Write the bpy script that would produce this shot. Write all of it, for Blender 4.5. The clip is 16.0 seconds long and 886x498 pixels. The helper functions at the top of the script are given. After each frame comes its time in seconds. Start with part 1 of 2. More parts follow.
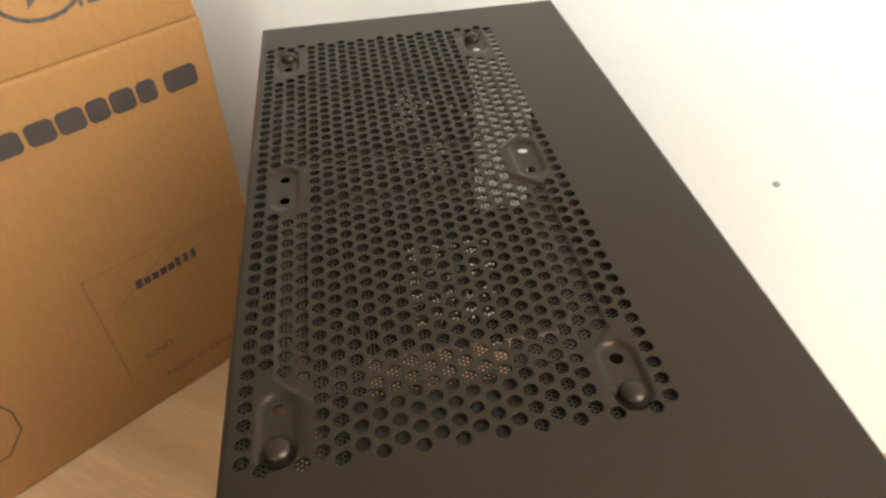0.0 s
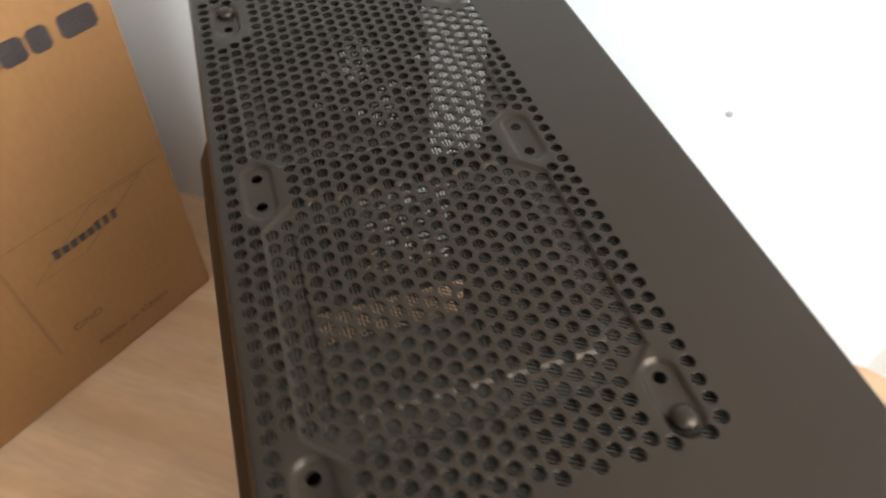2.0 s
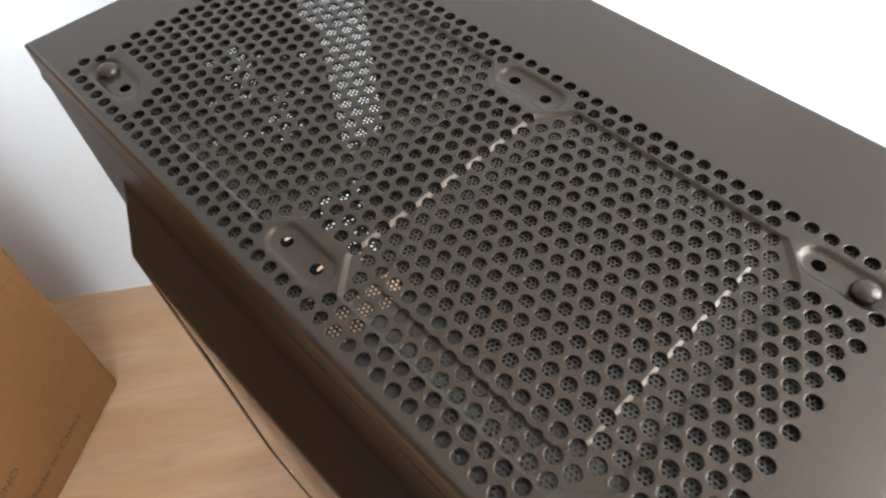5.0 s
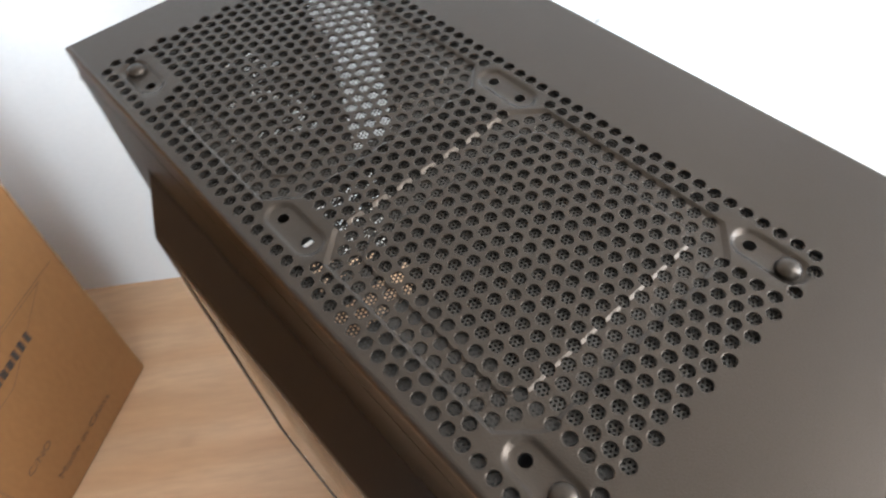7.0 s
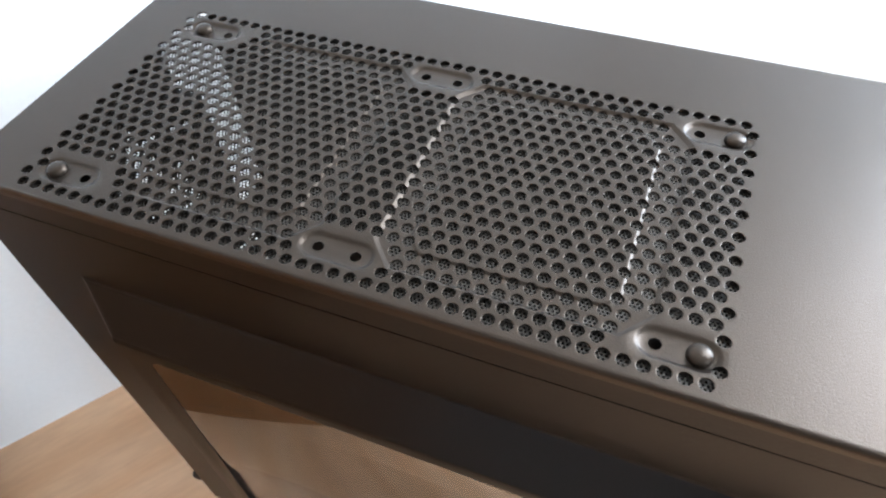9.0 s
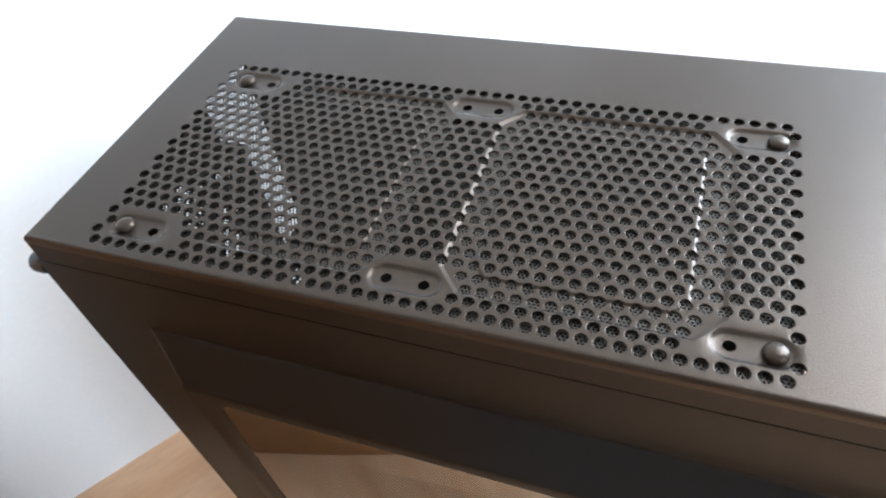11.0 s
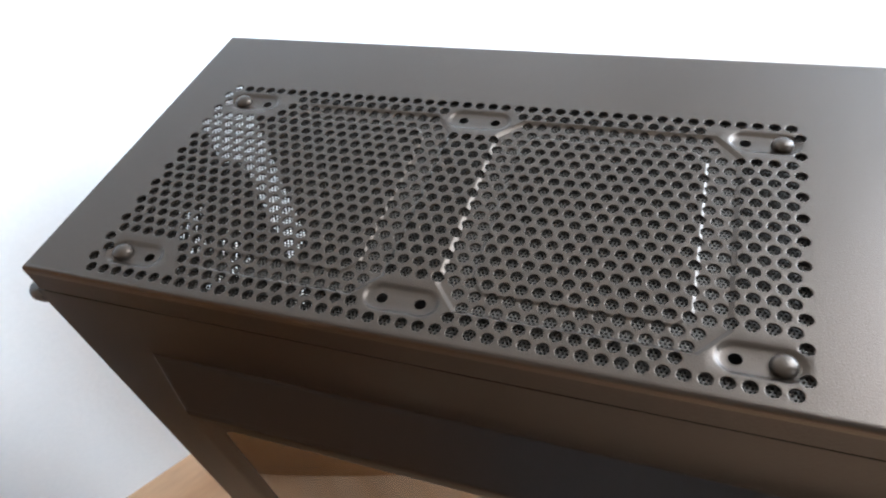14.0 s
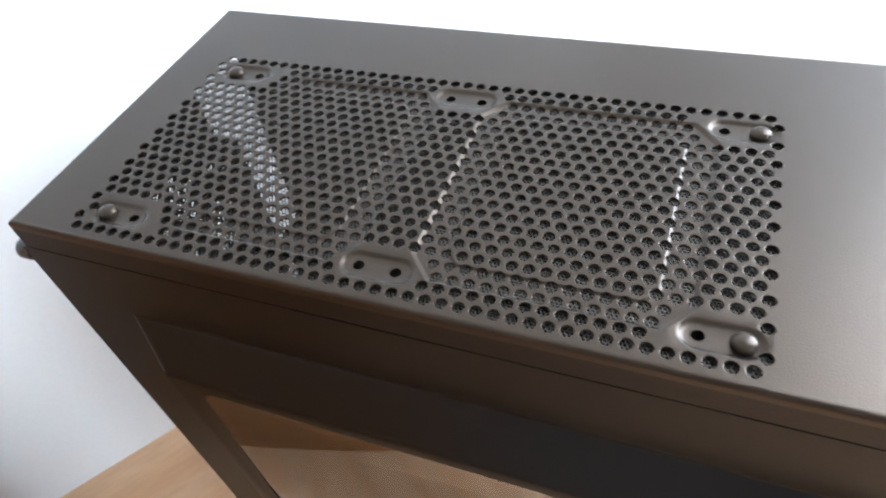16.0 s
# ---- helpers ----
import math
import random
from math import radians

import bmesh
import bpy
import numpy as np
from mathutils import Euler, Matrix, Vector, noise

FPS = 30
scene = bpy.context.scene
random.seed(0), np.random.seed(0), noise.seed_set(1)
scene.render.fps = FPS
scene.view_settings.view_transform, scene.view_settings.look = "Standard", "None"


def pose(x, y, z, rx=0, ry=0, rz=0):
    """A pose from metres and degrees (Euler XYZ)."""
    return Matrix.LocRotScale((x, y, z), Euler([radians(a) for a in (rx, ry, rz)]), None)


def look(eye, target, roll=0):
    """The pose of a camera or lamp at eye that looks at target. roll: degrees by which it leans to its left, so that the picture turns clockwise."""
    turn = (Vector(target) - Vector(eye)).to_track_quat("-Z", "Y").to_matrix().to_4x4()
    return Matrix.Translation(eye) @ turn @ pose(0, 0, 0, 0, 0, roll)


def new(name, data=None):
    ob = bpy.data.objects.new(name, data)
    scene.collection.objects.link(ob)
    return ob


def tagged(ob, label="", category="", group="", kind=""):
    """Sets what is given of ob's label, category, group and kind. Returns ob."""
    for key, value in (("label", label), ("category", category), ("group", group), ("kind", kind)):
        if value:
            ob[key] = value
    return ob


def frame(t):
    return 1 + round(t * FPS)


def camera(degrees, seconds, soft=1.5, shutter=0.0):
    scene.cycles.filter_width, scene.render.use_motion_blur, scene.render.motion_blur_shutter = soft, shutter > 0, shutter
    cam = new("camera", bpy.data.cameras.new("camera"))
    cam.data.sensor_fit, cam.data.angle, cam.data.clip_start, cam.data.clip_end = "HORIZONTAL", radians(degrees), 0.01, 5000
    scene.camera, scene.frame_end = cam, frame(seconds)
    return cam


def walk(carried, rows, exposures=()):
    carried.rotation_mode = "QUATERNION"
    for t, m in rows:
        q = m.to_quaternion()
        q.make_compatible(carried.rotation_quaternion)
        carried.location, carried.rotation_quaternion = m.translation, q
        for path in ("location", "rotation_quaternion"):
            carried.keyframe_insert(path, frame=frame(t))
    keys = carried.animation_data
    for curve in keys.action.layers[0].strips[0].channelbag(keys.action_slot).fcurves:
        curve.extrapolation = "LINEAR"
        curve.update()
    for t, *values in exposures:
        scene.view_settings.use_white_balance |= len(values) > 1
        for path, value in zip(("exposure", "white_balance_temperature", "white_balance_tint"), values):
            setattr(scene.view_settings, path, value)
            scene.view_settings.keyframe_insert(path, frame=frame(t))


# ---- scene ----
from mathutils.geometry import delaunay_2d_cdt

# The case stands on the floor (z = 0); its lid lies at z = TOP, x runs from its rear to its front,
# y from the windowed side to the other side, with the middle of the vent at x = y = 0.
TOP = 0.400
cam = camera(66.83, 16.0, soft=2.2, shutter=0.5)
PATH = [
    (0, (0.2377, -0.0156, 0.1666), (0.0894, 0.0025, 0.0336), -3.19),
    (0.5, (0.2164, -0.0236, 0.1533), (0.0771, -0.0012, 0.0116), -1.29),
    (1, (0.2184, -0.0159, 0.1682), (0.0884, 0.0090, 0.0183), 1.27),
    (1.5, (0.2247, -0.0121, 0.1783), (0.0931, 0.0099, 0.0293), 1.04),
    (2, (0.1870, -0.0404, 0.1787), (0.0658, -0.0016, 0.0244), 0.67),
    (2.5, (0.1280, -0.0877, 0.1735), (0.0293, -0.0211, 0.0128), 1.02),
    (3, (0.1002, -0.1142, 0.1760), (0.0145, -0.0326, 0.0148), 1.80),
    (3.5, (0.0970, -0.1106, 0.1698), (0.0139, -0.0246, 0.0095), -0.31),
    (4, (0.0952, -0.1044, 0.1625), (0.0158, -0.0188, 0.0002), -1.62),
    (6.5, (0.1704, -0.0989, 0.1750), (0.0625, -0.0357, 0.0188), -6.72),
    (7, (0.1534, -0.1036, 0.1797), (0.0563, -0.0307, 0.0207), -5.97),
    (7.5, (0.1289, -0.1278, 0.1804), (0.0556, -0.0312, 0.0214), -4.07),
    (8, (0.1054, -0.1587, 0.1846), (0.0497, -0.0496, 0.0265), 0.31),
    (10.5, (0.0884, -0.1857, 0.1824), (0.0384, -0.0644, 0.0314), -8.28),
    (11, (0.0805, -0.1900, 0.1891), (0.0246, -0.0683, 0.0406), -8.62),
    (11.5, (0.0748, -0.1956, 0.1881), (0.0196, -0.0728, 0.0402), -7.23),
    (12, (0.0696, -0.2020, 0.1885), (0.0131, -0.0794, 0.0410), -6.43),
    (12.5, (0.0667, -0.2027, 0.1879), (0.0107, -0.0792, 0.0409), -5.89),
    (13, (0.0723, -0.1961, 0.1909), (0.0171, -0.0721, 0.0440), -6.50),
    (13.5, (0.0914, -0.1886, 0.1922), (0.0320, -0.0648, 0.0469), -11.93),
    (14, (0.0862, -0.1821, 0.1868), (0.0249, -0.0602, 0.0405), -11.98),
    (14.5, (0.0831, -0.1771, 0.1844), (0.0229, -0.0559, 0.0371), -10.64),
    (15, (0.0788, -0.1763, 0.1823), (0.0184, -0.0558, 0.0345), -9.73),
    (15.5, (0.0854, -0.1805, 0.1846), (0.0216, -0.0604, 0.0379), -10.84),
    (16, (0.0968, -0.1887, 0.1829), (0.0359, -0.0677, 0.0357), -9.49),
]
EXPOSURES = [(0.0, -1.33, 8300, 10), (0.8, -1.13, 7600, 10), (1.5, -0.98, 6800, 10), (2.0, -1.15, 6750, 10), (2.5, -0.98, 6600, 10), (4.0, -0.55, 6300, 10), (6.5, -0.58, 6350, 10), (8.0, -0.50, 5950, 10), (11.0, -0.48, 5950, 10), (16.0, -0.48, 5950, 10)]
walk(cam, [(t, look((e[0], e[1], e[2] + TOP), (g[0], g[1], g[2] + TOP), r)) for t, e, g, r in PATH], EXPOSURES)

# ---- room axes: the wall behind the case runs along WALL_DIR, INTO points into the room ----
WALL_POINT = Vector((-0.3832, -0.0831, 0.0))
WALL_DIR = Vector((0.575, 0.818, 0.0)).normalized()
INTO = Vector((WALL_DIR.y, -WALL_DIR.x, 0.0))
ROOM = Matrix(((WALL_DIR.x, INTO.x, 0, WALL_POINT.x), (WALL_DIR.y, INTO.y, 0, WALL_POINT.y), (0, 0, 1, 0), (0, 0, 0, 1)))
S0, S1, DEPTH, CEIL = -2.6, 1.28, 2.8, 2.5      # room from S0 to S1 along the wall
WIN = (0.23, 0.93, 0.40, 1.90)                   # window in the end wall: from, to (into the room), sill, head
FILL_WIN = (0.45, 1.4, 0.75, 2.15)                   # assumed unseen window in the long wall across the room, for fill; from, to along it

# ---- world and light ----
world = bpy.data.worlds.new("world")
scene.world = world
world.use_nodes = True
sky = world.node_tree.nodes.new("ShaderNodeTexSky")
sky.sky_type, sky.sun_disc = "NISHITA", False
sky.sun_elevation, sky.sun_rotation = radians(40), radians(200)
world.node_tree.links.new(sky.outputs[0], world.node_tree.nodes["Background"].inputs[0])
world.node_tree.nodes["Background"].inputs[1].default_value = 0.12


def area(name, m, sx, sy, power, colour):
    data = bpy.data.lights.new(name, "AREA")
    data.shape, data.size, data.size_y, data.energy, data.color = "RECTANGLE", sx, sy, power, colour
    ob = new(name, data)
    ob.matrix_world = m
    return ob


def room(s, d, z):
    return ROOM @ Vector((s, d, z))


wmid = ((WIN[0] + WIN[1]) / 2, (WIN[2] + WIN[3]) / 2)
area("window_light", look(room(S1 + 0.04, *wmid), room(S1 - 1, wmid[0], wmid[1] - 0.1)), WIN[1] - WIN[0], WIN[3] - WIN[2], 156, (0.76, 0.89, 1.0))
# fill lamp at the assumed window, brightens the left wall and near floor
area("window_light_south", look(room((FILL_WIN[0] + FILL_WIN[1]) / 2, DEPTH + 0.04, 1.45), room(0.3, DEPTH - 1, 1.15)), FILL_WIN[1] - FILL_WIN[0], FILL_WIN[3] - FILL_WIN[2], 68, (0.74, 0.88, 1.0))


# ---- materials ----
def material(name, colour, rough=0.5, metal=0.0, grain=400.0, vary=0.12, bump=0.05, blotch=6.0, blotch_amount=0.1, stretch=(1, 1, 1), distance=0.0006, specular=0.5, tint=(1, 1, 1)):
    m = bpy.data.materials.new(name)
    m.use_nodes = True
    n, l = m.node_tree.nodes, m.node_tree.links
    p = n["Principled BSDF"]
    p.inputs["Metallic"].default_value = metal
    p.inputs["Specular IOR Level"].default_value = specular
    p.inputs["Specular Tint"].default_value = (*tint, 1)
    co = n.new("ShaderNodeTexCoord")
    mp = n.new("ShaderNodeMapping")
    mp.inputs["Scale"].default_value = stretch
    l.new(co.outputs["Object"], mp.inputs["Vector"])
    fine, big = n.new("ShaderNodeTexNoise"), n.new("ShaderNodeTexNoise")
    fine.inputs["Scale"].default_value, fine.inputs["Detail"].default_value = grain, 3
    big.inputs["Scale"].default_value, big.inputs["Detail"].default_value = blotch, 4
    l.new(mp.outputs[0], fine.inputs["Vector"])
    l.new(mp.outputs[0], big.inputs["Vector"])
    def scaled(socket, amount):
        r = n.new("ShaderNodeMapRange")
        r.inputs["From Min"].default_value, r.inputs["From Max"].default_value = 0.25, 0.75
        r.inputs["To Min"].default_value, r.inputs["To Max"].default_value = 1 - amount, 1 + amount
        l.new(socket, r.inputs["Value"])
        return r.outputs[0]
    mul = n.new("ShaderNodeMath")
    mul.operation = "MULTIPLY"
    l.new(scaled(fine.outputs[0], vary), mul.inputs[0])
    l.new(scaled(big.outputs[0], blotch_amount), mul.inputs[1])
    sc = n.new("ShaderNodeVectorMath")
    sc.operation = "SCALE"
    sc.inputs[0].default_value = colour
    l.new(mul.outputs[0], sc.inputs["Scale"])
    l.new(sc.outputs[0], p.inputs["Base Color"])
    ro = n.new("ShaderNodeMath")
    ro.operation = "MULTIPLY"
    ro.inputs[1].default_value = rough
    l.new(scaled(big.outputs[0], blotch_amount * 0.6), ro.inputs[0])
    l.new(ro.outputs[0], p.inputs["Roughness"])
    bp = n.new("ShaderNodeBump")
    bp.inputs["Strength"].default_value, bp.inputs["Distance"].default_value = bump, distance
    l.new(fine.outputs[0], bp.inputs["Height"])
    l.new(bp.outputs[0], p.inputs["Normal"])
    return m


def pine_material():
    m = material("pine_wood", (0.52, 0.312, 0.178), 0.42, 0, 34, 0.09, 0.06, 5.0, 0.17, (1, 6, 1))
    n, l = m.node_tree.nodes, m.node_tree.links
    p = n["Principled BSDF"]
    src = p.inputs["Base Color"].links[0].from_socket
    co = n.new("ShaderNodeTexCoord")
    # long wavy growth rings
    mp = n.new("ShaderNodeMapping")
    mp.inputs["Scale"].default_value = (0.16, 1, 1)
    l.new(co.outputs["Object"], mp.inputs["Vector"])
    wv = n.new("ShaderNodeTexWave")
    wv.bands_direction = "Y"
    wv.inputs["Scale"].default_value, wv.inputs["Distortion"].default_value = 5, 11
    wv.inputs["Detail"].default_value, wv.inputs["Detail Scale"].default_value = 3, 1.3
    l.new(mp.outputs[0], wv.inputs["Vector"])
    # sparse knots
    mk = n.new("ShaderNodeMapping")
    mk.inputs["Scale"].default_value = (7.5, 12, 0.0)
    l.new(co.outputs["Object"], mk.inputs["Vector"])
    vo = n.new("ShaderNodeTexVoronoi")
    vo.inputs["Scale"].default_value, vo.inputs["Randomness"].default_value = 1.0, 1.0
    l.new(mk.outputs[0], vo.inputs["Vector"])
    kr = n.new("ShaderNodeMapRange")
    kr.interpolation_type = "SMOOTHSTEP"
    kr.inputs["From Min"].default_value, kr.inputs["From Max"].default_value = 0.03, 0.15
    kr.inputs["To Min"].default_value, kr.inputs["To Max"].default_value = 0.9, 0.0
    l.new(vo.outputs["Distance"], kr.inputs["Value"])
    kn = n.new("ShaderNodeMapRange")
    kn.inputs["To Min"].default_value, kn.inputs["To Max"].default_value = 0.0, 0.42
    l.new(wv.outputs[1], kn.inputs["Value"])
    m1, m2 = n.new("ShaderNodeMix"), n.new("ShaderNodeMix")
    for mix, colour in ((m1, (0.40, 0.20, 0.085, 1)), (m2, (0.20, 0.085, 0.035, 1))):
        mix.data_type = "RGBA"
        mix.inputs["B"].default_value = colour
    l.new(src, m1.inputs["A"])
    l.new(kn.outputs[0], m1.inputs["Factor"])
    l.new(m1.outputs["Result"], m2.inputs["A"])
    l.new(kr.outputs[0], m2.inputs["Factor"])
    l.new(m2.outputs["Result"], p.inputs["Base Color"])
    return m


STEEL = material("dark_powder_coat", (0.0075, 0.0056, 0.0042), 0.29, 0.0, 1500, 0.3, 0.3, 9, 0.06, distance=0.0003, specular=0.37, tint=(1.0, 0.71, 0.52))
# darker, duller copy of the same coat: shade on the upright faces put into colour
STEEL_SHADED = material("dark_powder_coat_shaded", (0.0055, 0.0040, 0.0033), 0.30, 0.0, 1500, 0.3, 0.25, 9, 0.06, distance=0.0003, specular=0.15, tint=(1.0, 0.94, 0.92))
BLACK = material("black_inner_paint", (0.030, 0.027, 0.024), 0.55, 0.0, 900, 0.1, 0.1, 9, 0.08)
MESH = material("brown_black_filter_metal", (0.014, 0.0105, 0.008), 0.5, 0.0, 900, 0.15, 0.1, 30, 0.1, specular=0.25, tint=(1.0, 0.85, 0.72))
SCREW = material("black_screw_metal", (0.05, 0.05, 0.05), 0.3, 0.6, 900, 0.1, 0.05, 40, 0.1)
RUBBER = material("black_rubber", (0.03, 0.03, 0.03), 0.8, 0, 600, 0.1, 0.1, 20, 0.1)
CARD = material("brown_cardboard", (0.285, 0.130, 0.046), 0.75, 0, 260, 0.07, 0.25, 5, 0.07, (1, 1, 0.35), specular=0.3)
INK = material("dark_print_ink", (0.045, 0.032, 0.028), 0.6, 0, 500, 0.25, 0.1, 40, 0.15)
WORN = material("worn_print_ink", (0.105, 0.055, 0.030), 0.65, 0, 500, 0.3, 0.1, 40, 0.2)
FAINT = material("faded_brown_print_ink", (0.18, 0.085, 0.036), 0.7, 0, 500, 0.2, 0.1, 40, 0.15)
PLASTER = material("white_wall_paint", (0.80, 0.79, 0.77), 0.7, 0, 220, 0.02, 0.22, 2.5, 0.03)
SMUDGE = material("grey_smudge", (0.36, 0.35, 0.33), 0.8, 0, 300, 0.2, 0.1, 60, 0.2)
WHITE = material("white_gloss_paint", (0.8, 0.8, 0.78), 0.35, 0, 300, 0.02, 0.05, 5, 0.03)
PINE = pine_material()
ACRYLIC = bpy.data.materials.new("clear_acrylic")
ACRYLIC.use_nodes = True
_p = ACRYLIC.node_tree.nodes["Principled BSDF"]
_p.inputs["Base Color"].default_value = (0.96, 0.95, 0.93, 1)
_p.inputs["Roughness"].default_value, _p.inputs["IOR"].default_value = 0.03, 3.0
_p.inputs["Transmission Weight"].default_value = 1.0

# ---- building helpers ----
def mesh_object(name, verts, faces, mat, parent=None, label="", smooth=False):
    me = bpy.data.meshes.new(name)
    me.from_pydata([tuple(v) for v in verts], [], faces)
    me.materials.append(mat)
    if smooth:
        me.shade_smooth()
        me.set_sharp_from_angle(angle=radians(38))
    me.update()
    ob = new(name, me)
    ob.parent = parent
    return tagged(ob, label) if label else ob


def part(name, bm, mat, parent=None, label="", smooth=True, sharp=38):
    me = bpy.data.meshes.new(name)
    bmesh.ops.recalc_face_normals(bm, faces=bm.faces)
    bm.to_mesh(me)
    bm.free()
    me.materials.append(mat)
    if smooth:
        me.shade_smooth()
        me.set_sharp_from_angle(angle=radians(sharp))
    ob = new(name, me)
    ob.parent = parent
    return tagged(ob, label) if label else ob


def block(lo, hi, bevel=0.0, m=None, segments=2):
    bm = bmesh.new()
    bmesh.ops.create_cube(bm, size=1)
    for v in bm.verts:
        v.co = Vector([(lo[i] + hi[i]) / 2 + v.co[i] * (hi[i] - lo[i]) for i in range(3)])
    if bevel:
        bmesh.ops.bevel(bm, geom=bm.edges[:], offset=bevel, segments=segments, affect="EDGES", profile=0.5)
    if m:
        bmesh.ops.transform(bm, matrix=m, verts=bm.verts)
    return bm


def lathe(profile, n=28, m=None):
    """A turned shape round z from (radius, z) pairs."""
    bm = bmesh.new()
    rings = []
    for r, z in profile:
        rings.append([bm.verts.new((r * math.cos(i * math.tau / n), r * math.sin(i * math.tau / n), z)) for i in range(n)] if r > 0 else [bm.verts.new((0, 0, z))])
    for a, b in zip(rings, rings[1:]):
        for i in range(n):
            j = (i + 1) % n
            q = [a[i % len(a)], a[j % len(a)], b[j % len(b)], b[i % len(b)]]
            q = list(dict.fromkeys(q))
            if len(q) > 2:
                bm.faces.new(q)
    if m:
        bmesh.ops.transform(bm, matrix=m, verts=bm.verts)
    return bm


def circle(cx, cy, r, n=16, turn=0.0):
    return [(cx + r * math.cos(turn + i * math.tau / n), cy + r * math.sin(turn + i * math.tau / n)) for i in range(n)]


def rect(x0, y0, x1, y1, r=0.0, n=4):
    if r <= 0:
        return [(x0, y0), (x1, y0), (x1, y1), (x0, y1)]
    pts = []
    for cx, cy, a in ((x1 - r, y0 + r, -90), (x1 - r, y1 - r, 0), (x0 + r, y1 - r, 90), (x0 + r, y0 + r, 180)):
        pts += [(cx + r * math.cos(radians(a + 90 * i / n)), cy + r * math.sin(radians(a + 90 * i / n))) for i in range(n + 1)]
    return pts


def inside(pts, x, y):
    hit = False
    for (x0, y0), (x1, y1) in zip(pts, pts[1:] + pts[:1]):
        if (y0 > y) != (y1 > y) and x < (x1 - x0) * (y - y0) / (y1 - y0) + x0:
            hit = not hit
    return hit


def sheet(name, outer, openings, creases, height, thick, place, mat, parent, label="", points=(), sharp=38):
    """A pressed metal sheet: an outline with openings cut right through, raised by height(u, v); place maps (u, v, h)."""
    k = 1000.0
    vs, es = [], []
    for loop in [outer] + openings + creases:
        b = len(vs)
        vs += [Vector((x * k, y * k)) for x, y in loop]
        es += [(b + i, b + (i + 1) % len(loop)) for i in range(len(loop))]
    vs += [Vector((x * k, y * k)) for x, y in points]
    out = delaunay_2d_cdt(vs, es, [], 1, 1e-4, False)
    boxes = [(min(p[0] for p in o), max(p[0] for p in o), min(p[1] for p in o), max(p[1] for p in o), o) for o in openings]
    grid = {}
    for bx in boxes:
        for gx in range(int(bx[0] // 0.02), int(bx[1] // 0.02) + 1):
            for gy in range(int(bx[2] // 0.02), int(bx[3] // 0.02) + 1):
                grid.setdefault((gx, gy), []).append(bx)
    faces = []
    for f in out[2]:
        x = sum(out[0][i].x for i in f) / len(f) / k
        y = sum(out[0][i].y for i in f) / len(f) / k
        if any(a <= x <= b and c <= y <= d and inside(o, x, y) for a, b, c, d, o in grid.get((int(x // 0.02), int(y // 0.02)), ())):
            continue
        if inside(outer, x, y):
            faces.append(list(f))
    n = len(out[0])
    verts = [place(v.x / k, v.y / k, height(v.x / k, v.y / k)) for v in out[0]]
    verts += [place(v.x / k, v.y / k, height(v.x / k, v.y / k) - thick) for v in out[0]]
    count = {}
    for f in faces:
        for a, b in zip(f, f[1:] + f[:1]):
            count[(a, b)] = 1
    rim = [(a, b) for a, b in count if (b, a) not in count]
    every = faces + [[i + n for i in reversed(f)] for f in faces] + [[b, a, a + n, b + n] for a, b in rim]
    bm = bmesh.new()
    bv = [bm.verts.new(v) for v in verts]
    for f in every:
        try:
            bm.faces.new([bv[i] for i in f])
        except ValueError:
            pass
    bmesh.ops.delete(bm, geom=[v for v in bm.verts if not v.link_faces], context="VERTS")
    return part(name, bm, mat, parent, label, sharp=sharp)


def smooth01(x):
    x = min(1.0, max(0.0, x))
    return x * x * (3 - 2 * x)


# ---- the room ----
def room_block(name, lo, hi, mat, label):
    me_ob = part(name, block(lo, hi), mat, None, label, smooth=False)
    me_ob.matrix_world = ROOM
    return tagged(me_ob, category=name.split("_")[0], kind="structure")


room_block("floor", (S0 - 0.15, -0.12, -0.04), (S1 + 0.15, DEPTH + 0.12, 0.0), PINE, "light knotty pine floor of bare wood")
room_block("wall_north", (S0 - 0.15, -0.12, 0.0), (S1 + 0.15, 0.0, CEIL), PLASTER, "plain white painted wall behind the computer case")
def white_wedge():
    """A white wedge added near the window, standing in for the overexposed floor corner."""
    bm = bmesh.new()
    ring = [(0.66, 0.0), (S1, 0.20), (S1, 0.0)]
    low = [bm.verts.new((x, y, 0)) for x, y in ring]
    high = [bm.verts.new((x, y, CEIL)) for x, y in ring]
    for i in range(3):
        j = (i + 1) % 3
        bm.faces.new((low[i], low[j], high[j], high[i]))
    ob = part("white_wedge_northeast", bm, PLASTER, None, "white wedge added over the overexposed floor corner beside the window", smooth=False)
    ob.matrix_world = ROOM
    tagged(ob, category="wall", kind="structure")


white_wedge()
room_block("wall_west", (S0 - 0.15, 0.0, 0.0), (S0, DEPTH, CEIL), PLASTER, "plain white painted end wall")
room_block("ceiling", (S0 - 0.15, -0.12, CEIL), (S1 + 0.15, DEPTH + 0.12, CEIL + 0.1), PLASTER, "plain white ceiling")


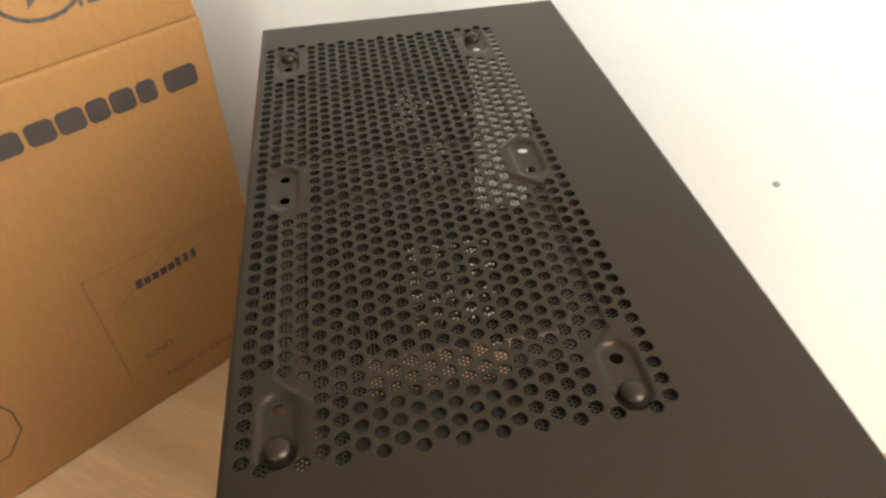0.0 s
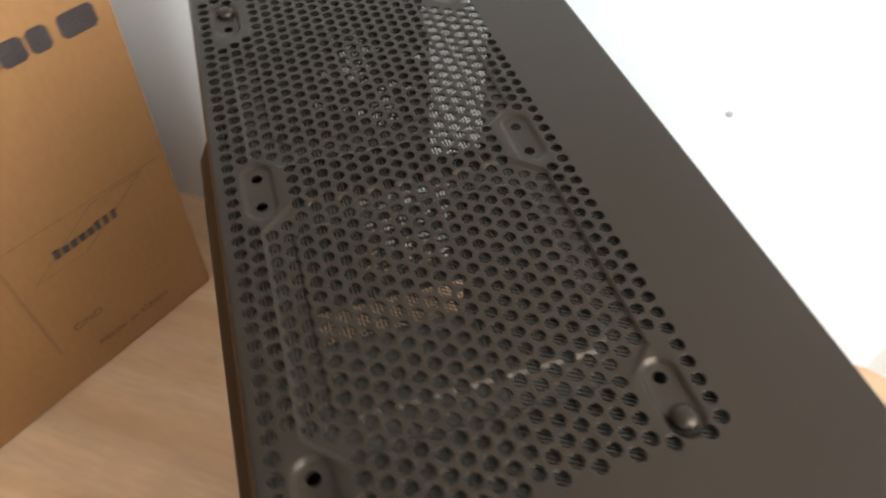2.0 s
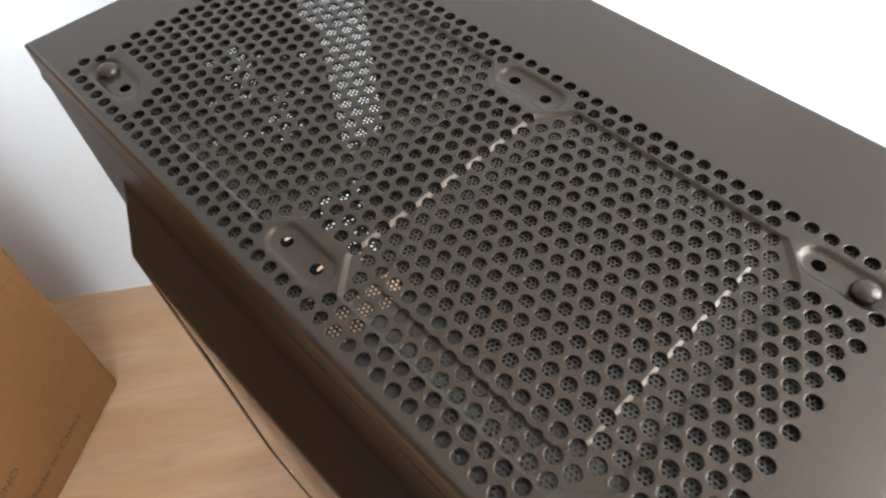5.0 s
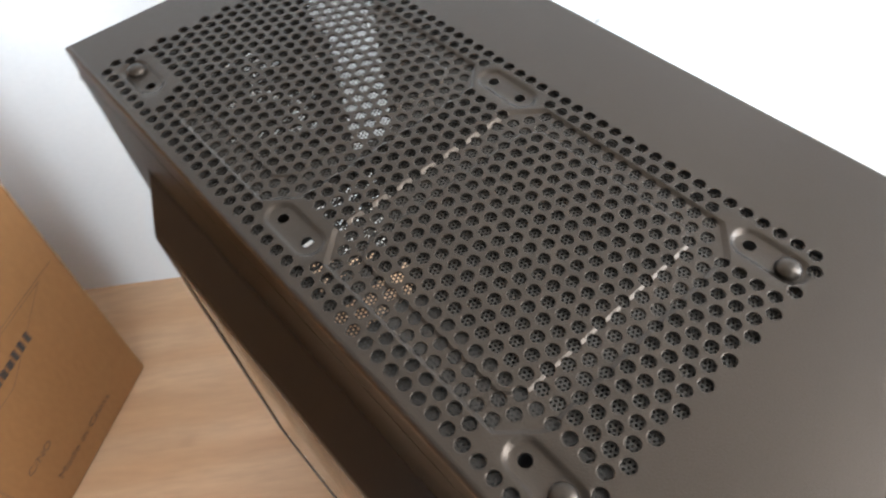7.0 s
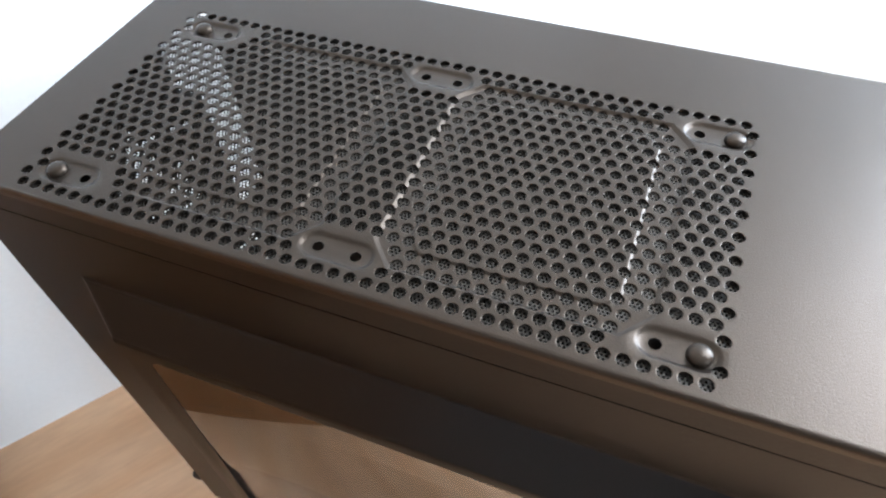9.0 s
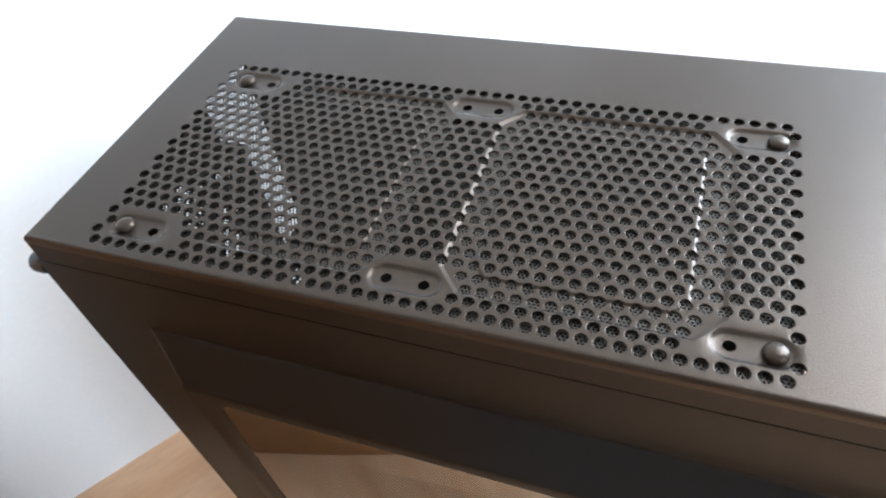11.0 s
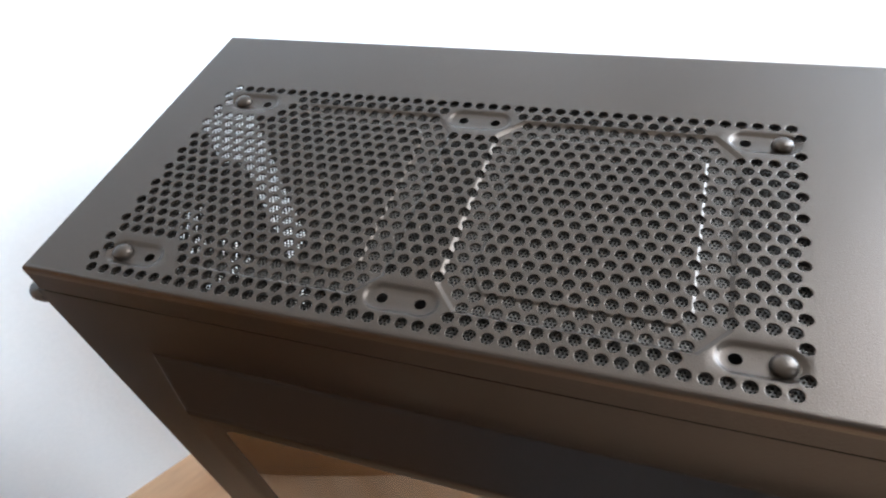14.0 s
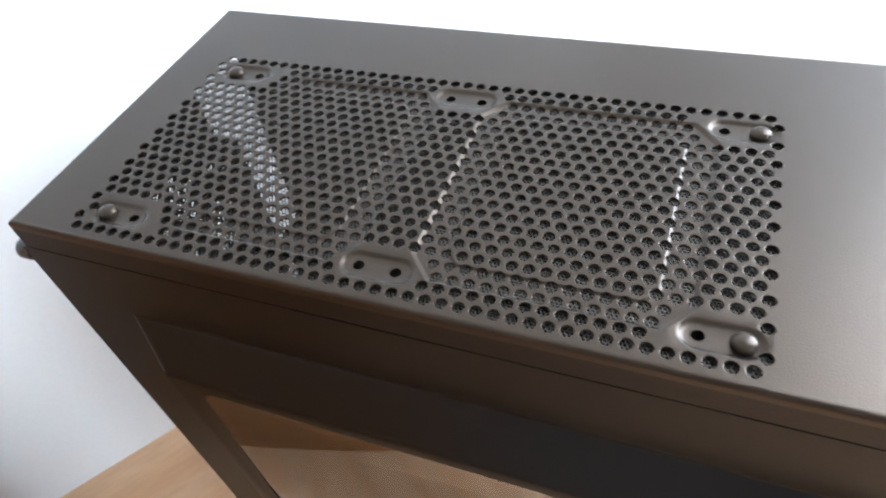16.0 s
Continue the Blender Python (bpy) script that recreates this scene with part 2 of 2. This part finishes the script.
def window_wall(name, number, m, length, win, label):
    """A wall along y with its inner face at x = 0, and a window opening; m places it."""
    bm = bmesh.new()
    a, b, c, d = win
    S1, DEPTH = 0.0, length
    for lo, hi in (((S1, 0, 0), (S1 + 0.15, DEPTH, c)), ((S1, 0, d), (S1 + 0.15, DEPTH, CEIL)), ((S1, 0, c), (S1 + 0.15, a, d)), ((S1, b, c), (S1 + 0.15, DEPTH, d))):
        tmp = bpy.data.meshes.new("tmp")
        q = block(lo, hi)
        q.to_mesh(tmp)
        q.free()
        bm.from_mesh(tmp)
        bpy.data.meshes.remove(tmp)
    ob = part(name, bm, PLASTER, None, label, smooth=False)
    ob.matrix_world = m
    tagged(ob, category="wall", kind="structure")
    w = new("window_%d" % number)
    w.matrix_world = m
    tagged(w, "white framed window letting in daylight", "window", kind="structure")
    for lo, hi in (((S1 + 0.07, a, c), (S1 + 0.12, a + 0.05, d)), ((S1 + 0.07, b - 0.05, c), (S1 + 0.12, b, d)), ((S1 + 0.07, a + 0.05, c), (S1 + 0.12, b - 0.05, c + 0.05)),
                   ((S1 + 0.07, a + 0.05, d - 0.05), (S1 + 0.12, b - 0.05, d)), ((S1 + 0.07, (a + b) / 2 - 0.02, c + 0.05), (S1 + 0.12, (a + b) / 2 + 0.02, d - 0.05))):
        part("window_frame", block(lo, hi, 0.004), WHITE, w)


window_wall("wall_east", 1, ROOM @ pose(S1, 0, 0), DEPTH, WIN, "white painted end wall with a window opening")
# window 2 is unseen, added only to house the fill lamp
window_wall("wall_south", 2, ROOM @ pose(S1 + 0.15, DEPTH, 0, 0, 0, 90), S1 - S0 + 0.3, (S1 + 0.15 - FILL_WIN[1], S1 + 0.15 - FILL_WIN[0], FILL_WIN[2], FILL_WIN[3]), "unseen white wall with an assumed window opening for fill light")
# smudge on the wall
sm = part("wall_mark", lathe([(0, 0.0004), (0.0018, 0.0003), (0.0028, 0.0)], 12), SMUDGE, None, "small grey smudge on the white wall")
sm.matrix_world = ROOM @ pose(0.4464, 0.0, 0.2588, -90, 0, 0)
tagged(sm, category="mark")

# ---- the computer case ----
X0, X1, Y0, Y1 = -0.1681, 0.206, -0.0690, 0.1116
case = new("computer_case")
tagged(case, "dark grey steel computer tower with perforated top and side window", "computer case")
PITCH, ROW = 0.006277, 0.005685               # hole spacing along x and from row to row
HOLE_X, HOLE_Y = 0.00064, 0.0001               # the field sits slightly off the fan places


def step(q):
    """A straight slope from 0 to 1 with lightly rounded ends."""
    return sum(min(1.0, max(0.0, q + o)) for o in (-0.1, -0.05, 0.0, 0.05, 0.1)) / 5


def groove(x, y):
    """Depth of the pressed fan places, 0 to 1: a ring groove round a slightly higher middle."""
    g = 0.0
    for cx in (-0.0606, 0.0608):
        dx, ay = abs(x - cx), abs(y)
        o = max(dx - 0.0506, ay - 0.0545, 0.751 * dx + 0.66 * ay - 0.0665)
        i = max(dx - 0.0386, ay - 0.0446, (dx + ay - 0.0775) / 1.4142)
        fade = 1.0 if cx > 0 else smooth01((x + 0.095) / 0.02)
        g = max(g, fade * step(-o / 0.0017) * (1.0 - (0.62 if cx > 0 else 0.56) * (1.0 - step(i / 0.0010 + 1.0))))
    return g


SLOTS = [(s * a, s * b, side * 0.0525) for side in (-1, 1) for s, a, b in ((1, 0.1122, 0.1268), (-1, 0.1122, 0.1268))] + [(-0.0085, 0.0085, -0.0525), (-0.0085, 0.0085, 0.0525)]


def slot_gap(x, y, slot):
    a, b = sorted(slot[:2])
    return math.hypot(x - min(max(x, a), b), y - slot[2])


def hole_gap(x, y):
    """Distance to the middle of the nearest hole of the field."""
    best, k0 = 1.0, round((y - HOLE_Y) / ROW)
    for k in (k0 - 1, k0, k0 + 1):
        if abs(k) <= 11:
            off = 0.5 if k % 2 else 0.0
            j = min(max(round((x - HOLE_X) / PITCH - off), -22), 20 if k % 2 else 21)
            hx, hy = (j + off) * PITCH + HOLE_X, k * ROW + HOLE_Y
            if lid_hole_free(k, hx, hy):
                best = min(best, math.hypot(x - hx, y - hy))
    return best


def lid_height(x, y):
    h = -0.0011 * groove(x, y) - 0.00016 * smooth01((0.00256 - hole_gap(x, y)) / 0.00024)
    for slot in SLOTS:
        d = slot_gap(x, y, slot)
        if d < 0.0072:
            h = min(h, -0.0013 * smooth01((0.0068 - d) / 0.0026))
    return h


def lid_hole_free(k, x, y):
    ay, ax = abs(y), abs(x)
    if 8 <= abs(k) <= 10:
        if ax < min(0.0178, 0.0109 + (ay - 0.0387) * 0.68 + 0.002):
            return False
        if 0.1109 - (ay - 0.0387) * 0.68 - 0.002 < ax < (0.1310 if x > 0 else 0.1335):
            return False
    return True


def build_lid():
    holes, rims = [], []
    for k in range(-11, 12):
        for j in range(-22, 21 if k % 2 else 22):
            x, y = (j + (0.5 if k % 2 else 0.0)) * PITCH + HOLE_X, k * ROW + HOLE_Y
            if lid_hole_free(k, x, y):
                holes.append(circle(x, y, 0.00232, 14))
                rims += [circle(x, y, 0.00256, 14), circle(x, y, 0.0027, 14)]
    for x in (-0.1125, -0.0075, 0.0075, 0.1125):
        for y in (-0.0525, 0.0525):
            holes.append(circle(x, y, 0.0022, 16))
    creases = []
    for cx in (-0.0606, 0.0608):
        for f in (-0.11, 0.0, 0.11, 0.89, 1.0, 1.11):
            e = 0.0010 * f
            ox, oy, oc = 0.0506 - f * 0.0017, 0.0545 - f * 0.0017, 0.0665 - f * 0.0017
            yc, xc = (oc - 0.751 * ox) / 0.66, (oc - 0.66 * oy) / 0.751
            creases.append([(cx + sx * px, sy * py) for sx, sy, order in ((1, -1, 0), (1, 1, 1), (-1, 1, 0), (-1, -1, 1))
                            for px, py in (((xc, oy), (ox, yc)) if not order else ((ox, yc), (xc, oy)))])
            ix, iy, ic = 0.0386 - e, 0.0446 - e, 0.0775 - e * 1.4142
            creases.append([(cx + sx * px, sy * py) for sx, sy, order in ((1, -1, 0), (1, 1, 1), (-1, 1, 0), (-1, -1, 1))
                            for px, py in (((ic - iy, iy), (ix, ic - ix)) if not order else ((ix, ic - ix), (ic - iy, iy)))])
    for a, b, y in SLOTS:
        a, b = sorted((a, b))
        for r in (0.0042, 0.0049, 0.0055, 0.0061, 0.0068):
            creases.append([(a + r * math.cos(t), y + r * math.sin(t)) for t in [math.pi / 2 + math.pi * i / 12 for i in range(13)]]
                           + [(b + r * math.cos(t), y + r * math.sin(t)) for t in [-math.pi / 2 + math.pi * i / 12 for i in range(13)]])
    creases += [rect(-0.1445, -0.0645, 0.1385, 0.0645), rect(-0.146, -0.066, 0.140, 0.066)]
    R = 0.0022
    lid = sheet("top_panel", rect(X0 + R, Y0 + R, X1 - R, Y1 - R), holes, creases + rims, lid_height, 0.0006, lambda u, v, h: (u, v, TOP + h), STEEL, case,
                "dark grey powder-coated steel top with a field of round holes")
    # rolled edge and downward skirt all round
    bm = bmesh.new()
    prof = [(R - R * math.cos(a), R * math.sin(a)) for a in [radians(q) for q in (90, 70, 50, 30, 12, 0)]]
    rings = []
    for inset, up in [(i, u - R) for i, u in prof] + [(0.0, -0.0045), (0.001, -0.0045), (R, -0.0009)]:
        q = [(X0 + inset, Y0 + inset), (X1 - inset, Y0 + inset), (X1 - inset, Y1 - inset), (X0 + inset, Y1 - inset)]
        rings.append([bm.verts.new((x, y, TOP + up)) for x, y in q])
    for a, b in zip(rings, rings[1:]):
        for i in range(4):
            bm.faces.new((a[i], a[(i + 1) % 4], b[(i + 1) % 4], b[i]))
    part("top_edge", bm, STEEL, case)
    bm = bmesh.new()
    rings = []
    for inset, up in ((0.0, -0.0045), (0.0, -0.0155), (0.001, -0.0155), (0.001, -0.0045)):
        q = [(X0 + inset, Y0 + inset), (X1 - inset, Y0 + inset), (X1 - inset, Y1 - inset), (X0 + inset, Y1 - inset)]
        rings.append([bm.verts.new((x, y, TOP + up)) for x, y in q])
    for a, b in zip(rings, rings[1:]):
        for i in range(4):
            bm.faces.new((a[i], a[(i + 1) % 4], b[(i + 1) % 4], b[i]))
    # same sheet as the edge above, in the darkened copy for its shade
    part("top_skirt", bm, STEEL_SHADED, case)
    for x in (-0.1262, 0.1262):
        for y in (-0.0525, 0.0525):
            part("rivet", lathe([(0.0042, -0.0014), (0.0042, -0.0005), (0.0039, 0.0004), (0.0032, 0.0011), (0.002, 0.0016), (0.0008, 0.0018), (0, 0.0018)], 24, Matrix.Translation((x, y, TOP))),
                 STEEL, lid, "domed dark grey button")
    return lid


lid = build_lid()


def build_filter():
    """Fine perforated sheet close under the lid, cut away under the pads."""
    p, row, z = 0.00155, 0.00155 * 0.8660254, TOP - 0.00195
    verts, faces = [], []
    hexa = [(math.cos(radians(30 + 60 * i)), math.sin(radians(30 + 60 * i))) for i in range(6)]
    for k in range(-49, 50):
        for j in range(-96, 96):
            x, y = (j + (0.5 if k % 2 else 0)) * p, k * row
            if x > 0.1445 or x < -0.146 or abs(y) > 0.0655:
                continue
            ax, ay = abs(x), abs(y)
            if 0.045 < ay < 0.0585 and (ax < 0.0135 or 0.107 < ax < 0.1285):
                continue
            b = len(verts)
            verts += [(x + c * p * 0.5774, y + s * p * 0.5774, z) for c, s in hexa] + [(x + c * 0.00046, y + s * 0.00046, z) for c, s in hexa]
            faces += [(b + i, b + (i + 1) % 6, b + 6 + (i + 1) % 6, b + 6 + i) for i in range(6)]
    ob = mesh_object("dust_filter", verts, faces, MESH, case, "fine perforated dark metal mesh under the top")
    tagged(ob, kind="stuff")


build_filter()


# side panel with the pressed-out field and the window
BX0, BX1, BZ0, BZ1 = -0.1297, 0.196, 0.062, TOP - 0.0520     # foot of the bulge
BUL, RUN, DROP = 0.0165, 0.0205, 0.0220         # how far it stands out, width of its slopes at the sides and at the top
WX0, WX1, WZ0, WZ1 = -0.0928, 0.172, 0.10, TOP - 0.0797      # window


def side_height(u, v):
    d = u - BX0
    for other in (BX1 - u, v - BZ0, (BZ1 - v) * RUN / DROP):
        h = max(0.0, 0.0035 - abs(d - other)) / 0.0035       # rounded mitres
        d = min(d, other) - h * h * 0.0035 / 4
    def ramp(q):
        return BUL * min(1.0, max(0.0, q / RUN))
    return (ramp(d - 0.0012) + ramp(d - 0.0005) + ramp(d) + ramp(d + 0.0005) + ramp(d + 0.0012)) / 5


def build_side():
    z0, z1 = 0.022, TOP - 0.0163
    loops = [rect(BX0 + e, BZ0 + e, BX1 - e, BZ1 - e * DROP / RUN) for e in (-0.0014, -0.0005, 0.0005, 0.0014, RUN - 0.0014, RUN - 0.0005, RUN + 0.0005, RUN + 0.0014)]
    mitre = [(BX0 + RUN * f / 24 + o, BZ1 - DROP * f / 24 + o) for f in range(1, 24) for o in (-0.0027, -0.0018, -0.0009, 0.0, 0.0009, 0.0018, 0.0027)]
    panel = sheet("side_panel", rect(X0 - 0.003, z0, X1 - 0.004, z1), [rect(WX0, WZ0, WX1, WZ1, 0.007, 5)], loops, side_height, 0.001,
                  lambda u, v, h: (u, Y0 - h, v), STEEL_SHADED, case, "dark grey steel side panel with a raised field round its window", mitre)
    pane = part("window_pane", block((WX0 + 0.00008, Y0 - BUL + 0.0002, WZ0 + 0.00008), (WX1 - 0.00008, Y0 - BUL + 0.0022, WZ1 - 0.00008), 0.0003), ACRYLIC, panel, "clear shiny acrylic window")
    pane.visible_shadow = False
    for z in (TOP - 0.026, 0.052):
        part("thumbscrew", lathe([(0, 0), (0.0021, 0), (0.0021, 0.004), (0.0048, 0.004), (0.0054, 0.0055), (0.0054, 0.010), (0.0048, 0.0115), (0, 0.012)], 20,
                                 pose(X0 - 0.0030, Y0 + 0.0058, z, 0, -90, 0)), SCREW, panel, "black knurled thumbscrew")
    # rolled rear and front edges of the panel
    part("rear_flange", block((X0 - 0.0032, Y0, z0), (X0 - 0.0022, Y0 + 0.014, z1), 0.0004), STEEL_SHADED, panel)


build_side()


def build_shell():
    far = part("far_side_panel", block((X0, Y1 - 0.002, 0.022), (X1 - 0.004, Y1 - 0.001, TOP - 0.0168)), STEEL, case)
    part("motherboard_tray", block((X0 + 0.003, 0.1035, 0.024), (X1 - 0.03, 0.1047, TOP - 0.004)), BLACK, case)
    part("bottom_panel", block((X0, Y0 + 0.001, 0.019), (X1 - 0.004, Y1 - 0.001, 0.0215)), BLACK, case)
    part("front_bezel", block((X1 - 0.004, Y0 + 0.001, 0.015), (X1 + 0.028, Y1 - 0.001, TOP - 0.018), 0.004), STEEL, case, "dark front bezel")
    openings = [rect(0.0575, TOP - 0.162, 0.1015, TOP - 0.009, 0.001, 1), rect(-0.046, TOP - 0.378, 0.0935, TOP - 0.322, 0.003, 2)]
    # honeycomb of the fan place; the rest of it is still blanked off
    for k in range(-6, 7):
        for j in range(-5, 6):
            y, z = 0.021 + (j + (0.5 if k % 2 else 0)) * 0.0066, TOP - 0.085 + k * 0.0058
            upper = math.hypot((y - 0.014) / 0.0085, (z - TOP + 0.066) / 0.018) < 1
            lower = math.hypot((y - 0.031) / 0.0085, (z - TOP + 0.104) / 0.020) < 1
            if upper or lower or (j + 2 * k) % 9 == 0:
                openings.append(circle(y, z, 0.0029, 6, radians(30)))
    openings += [rect(0.0, TOP - 0.194 - 0.0265 * i - 0.012, 0.083, TOP - 0.194 - 0.0265 * i + 0.008) for i in range(4)]
    rear = sheet("rear_panel", rect(Y0 + 0.001, 0.0215, Y1 - 0.001, TOP - 0.003), openings, [], lambda u, v: 0.0, 0.001, lambda u, v, h: (X0 + 0.001 - h, u, v), STEEL, case,
                 "dark steel rear panel with open cut-outs")
    part("opening_flange", block((X0 + 0.0012, 0.0560, TOP - 0.166), (X0 + 0.0190, 0.0570, TOP - 0.050), 0.0003), BLACK, rear, "folded black flange beside the open cut-out")
    for i in range(4):
        zc = TOP - 0.196 - 0.0265 * i
        slots = [rect(0.004 + 0.0155 * j, zc + o, 0.004 + 0.0155 * j + 0.011, zc + o + 0.0056, 0.0024, 3) for j in range(5) for o in (-0.0072, 0.0016)]
        sheet("expansion_cover", rect(-0.001, zc - 0.0106, 0.084, zc + 0.0106), slots, [], lambda u, v: 0.0, 0.0008, lambda u, v, h: (X0 + 0.0025 - h, u, v), BLACK, rear, "perforated slot cover")
    for x in (X0 + 0.035, X1 - 0.04):
        for y in (Y0 + 0.025, Y1 - 0.025):
            part("foot", lathe([(0, 0), (0.012, 0), (0.0125, 0.001), (0.0115, 0.019), (0, 0.019)], 24, Matrix.Translation((x, y, 0))), RUBBER, case, "round black foot")


build_shell()

# ---- the cardboard carton ----
BOX_A = Vector((-0.3002, -0.1417, 0.0))
BOX_D = Vector((0.576, -0.817, 0.0)).normalized()
BOX_N = Vector((-BOX_D.y, BOX_D.x, 0.0))          # out of the printed face
CARTON = Matrix(((BOX_D.x, -BOX_N.x, 0, BOX_A.x), (BOX_D.y, -BOX_N.y, 0, BOX_A.y), (0, 0, 1, 0), (0, 0, 0, 1)))
BOX_H, BOX_L, BOX_W, LEAN = 0.3600, 0.46, 0.24, -0.016     # the box leans slightly towards the wall
carton = new("cardboard_box")
carton.matrix_world = CARTON
tagged(carton, "brown cardboard shipping box with dark print and a raised top flap", "box")
XE = 0.004       # the upright edge beside the wall, at the floor
body = block((XE, 0.0, 0.0), (XE + BOX_L, BOX_W, BOX_H), 0.0045, segments=3)
for v in body.verts:
    v.co.x += LEAN * v.co.z / BOX_H
part("body", body, CARD, carton)
FLAP = pose(LEAN, 0.003, BOX_H - 0.001, -9, 0, 0)
part("flap", block((XE + 0.002, -0.0025, 0.001), (XE + BOX_L - 0.002, 0.0015, BOX_W * 0.5), 0.0012, FLAP), CARD, carton, "raised cardboard flap with a printed emblem")


def flat(name, pts, mat, m, lift=0.0006, label=""):
    """A thin printed shape on the carton: outline in (along, up) metres on the plane m."""
    bm = bmesh.new()
    low = [bm.verts.new(m @ Vector((x, -lift * 0.3, z))) for x, z in pts]
    high = [bm.verts.new(m @ Vector((x, -lift, z))) for x, z in pts]
    bm.faces.new(high)
    for i in range(len(pts)):
        j = (i + 1) % len(pts)
        bm.faces.new((low[i], low[j], high[j], high[i]))
    return part(name, bm, mat, carton, label, smooth=False)


def stroke(name, pts, width, mat, m, closed=False):
    """A printed line of the given width."""
    bm = bmesh.new()
    n = len(pts)
    for i in range(n if closed else n - 1):
        a, b = Vector(pts[i]), Vector(pts[(i + 1) % n])
        d = (b - a).normalized()
        q = Vector((-d.y, d.x)) * width / 2
        a, b = a - d * width / 2, b + d * width / 2
        bm.faces.new([bm.verts.new(m @ Vector((p.x, -0.0005, p.y))) for p in (a - q, b - q, b + q, a + q)])
    return part(name, bm, mat, carton, smooth=False)


I4 = Matrix.Identity(4)


def lettering(name, text, x, z, size, mat, m, width=None):
    """Words on the printed face; x is the start at the left as one reads it."""
    curve = bpy.data.curves.new(name, "FONT")
    curve.body, curve.size = text, size
    tmp = bpy.data.objects.new(name, curve)
    scene.collection.objects.link(tmp)
    bpy.context.view_layer.update()
    me = bpy.data.meshes.new_from_object(tmp.evaluated_get(bpy.context.evaluated_depsgraph_get()))
    wide = max(v.co.x for v in me.vertices)
    k = (width / wide) if width else 1.0
    for v in me.vertices:
        v.co = m @ Vector((x - v.co.x * k, -0.0007, z + v.co.y))
    bpy.data.objects.remove(tmp)
    bpy.data.curves.remove(curve)
    me.materials.clear()
    me.materials.append(mat)
    ob = new(name, me)
    ob.parent = carton
    return ob


# title: block shapes, each the size of one character
for x0, x1 in ((0.190, 0.169), (0.166, 0.1445), (0.141, 0.1205), (0.1185, 0.098), (0.096, 0.0795), (0.0775, 0.0585), (0.0560, 0.0405), (0.0330, 0.0050)):
    lo, hi = 0.3085, 0.3265
    c = 0.003
    flat("title_bar", [(x1 + c, lo), (x0 - c, lo), (x0, lo + c), (x0, hi - c), (x0 - c, hi), (x1 + c, hi), (x1, hi - c), (x1, lo + c)], INK, I4)
# small emblem plate: outline and bar
stroke("emblem_outline", [(0.141, 0.1365), (0.094, 0.1365), (0.024, 0.1770), (0.073, 0.1770)], 0.0008, FAINT, I4, True)
for i in range(8):
    x0, x1, tall = 0.118 - 0.0079 * i, 0.118 - 0.0079 * i - (0.0058 if i < 5 else 0.0042), 0.0092 if i in (0, 5, 6, 7) else 0.0072
    z0 = 0.1475 + 0.0003 * i
    flat("emblem_bar", [(x1, z0), (x0, z0), (x0 - 0.0006, z0 + tall), (x1 - 0.0006, z0 + tall)], INK, I4)
stroke("label_outline", [(0.156, 0.1815), (0.006, 0.1795)], 0.0008, FAINT, I4)
stroke("label_outline", [(0.156, 0.1815), (0.158, 0.0525)], 0.0013, FAINT, I4)
lettering("lettering", "C/NO", 0.1385, 0.0655, 0.0105, WORN, I4, 0.029)
lettering("lettering", "Made in China", 0.1280, 0.0292, 0.0105, WORN, I4, 0.078)
stroke("drawing_line", [(0.291, 0.153), (0.260, 0.123), (0.2510, 0.096), (0.2530, 0.073), (0.271, 0.053), (0.311, 0.048)], 0.002, WORN, I4)
# flap print: star, ring and a line of bars
FP = FLAP @ Matrix.Translation((0, -0.0025, 0))
ox, oz = 0.108, 0.052
flat("emblem_star", [(ox + 0.016 * (1.0 if i % 2 == 0 else 0.42) * math.sin(i * math.pi / 5), oz + 0.016 * (1.0 if i % 2 == 0 else 0.42) * math.cos(i * math.pi / 5)) for i in range(10)], INK, FP)
stroke("emblem_ring", [(ox + 0.030 * math.cos(a), oz + 0.022 * math.sin(a)) for a in [radians(200 + 16 * i) for i in range(11)]], 0.0028, INK, FP)
for x0, x1 in ((0.0855, 0.083), (0.0795, 0.067), (0.063, 0.047), (0.043, 0.020)):
    flat("tagline_bar", [(x1, 0.0315), (x0, 0.0315), (x0, 0.0375), (x1, 0.0375)], INK, FP)
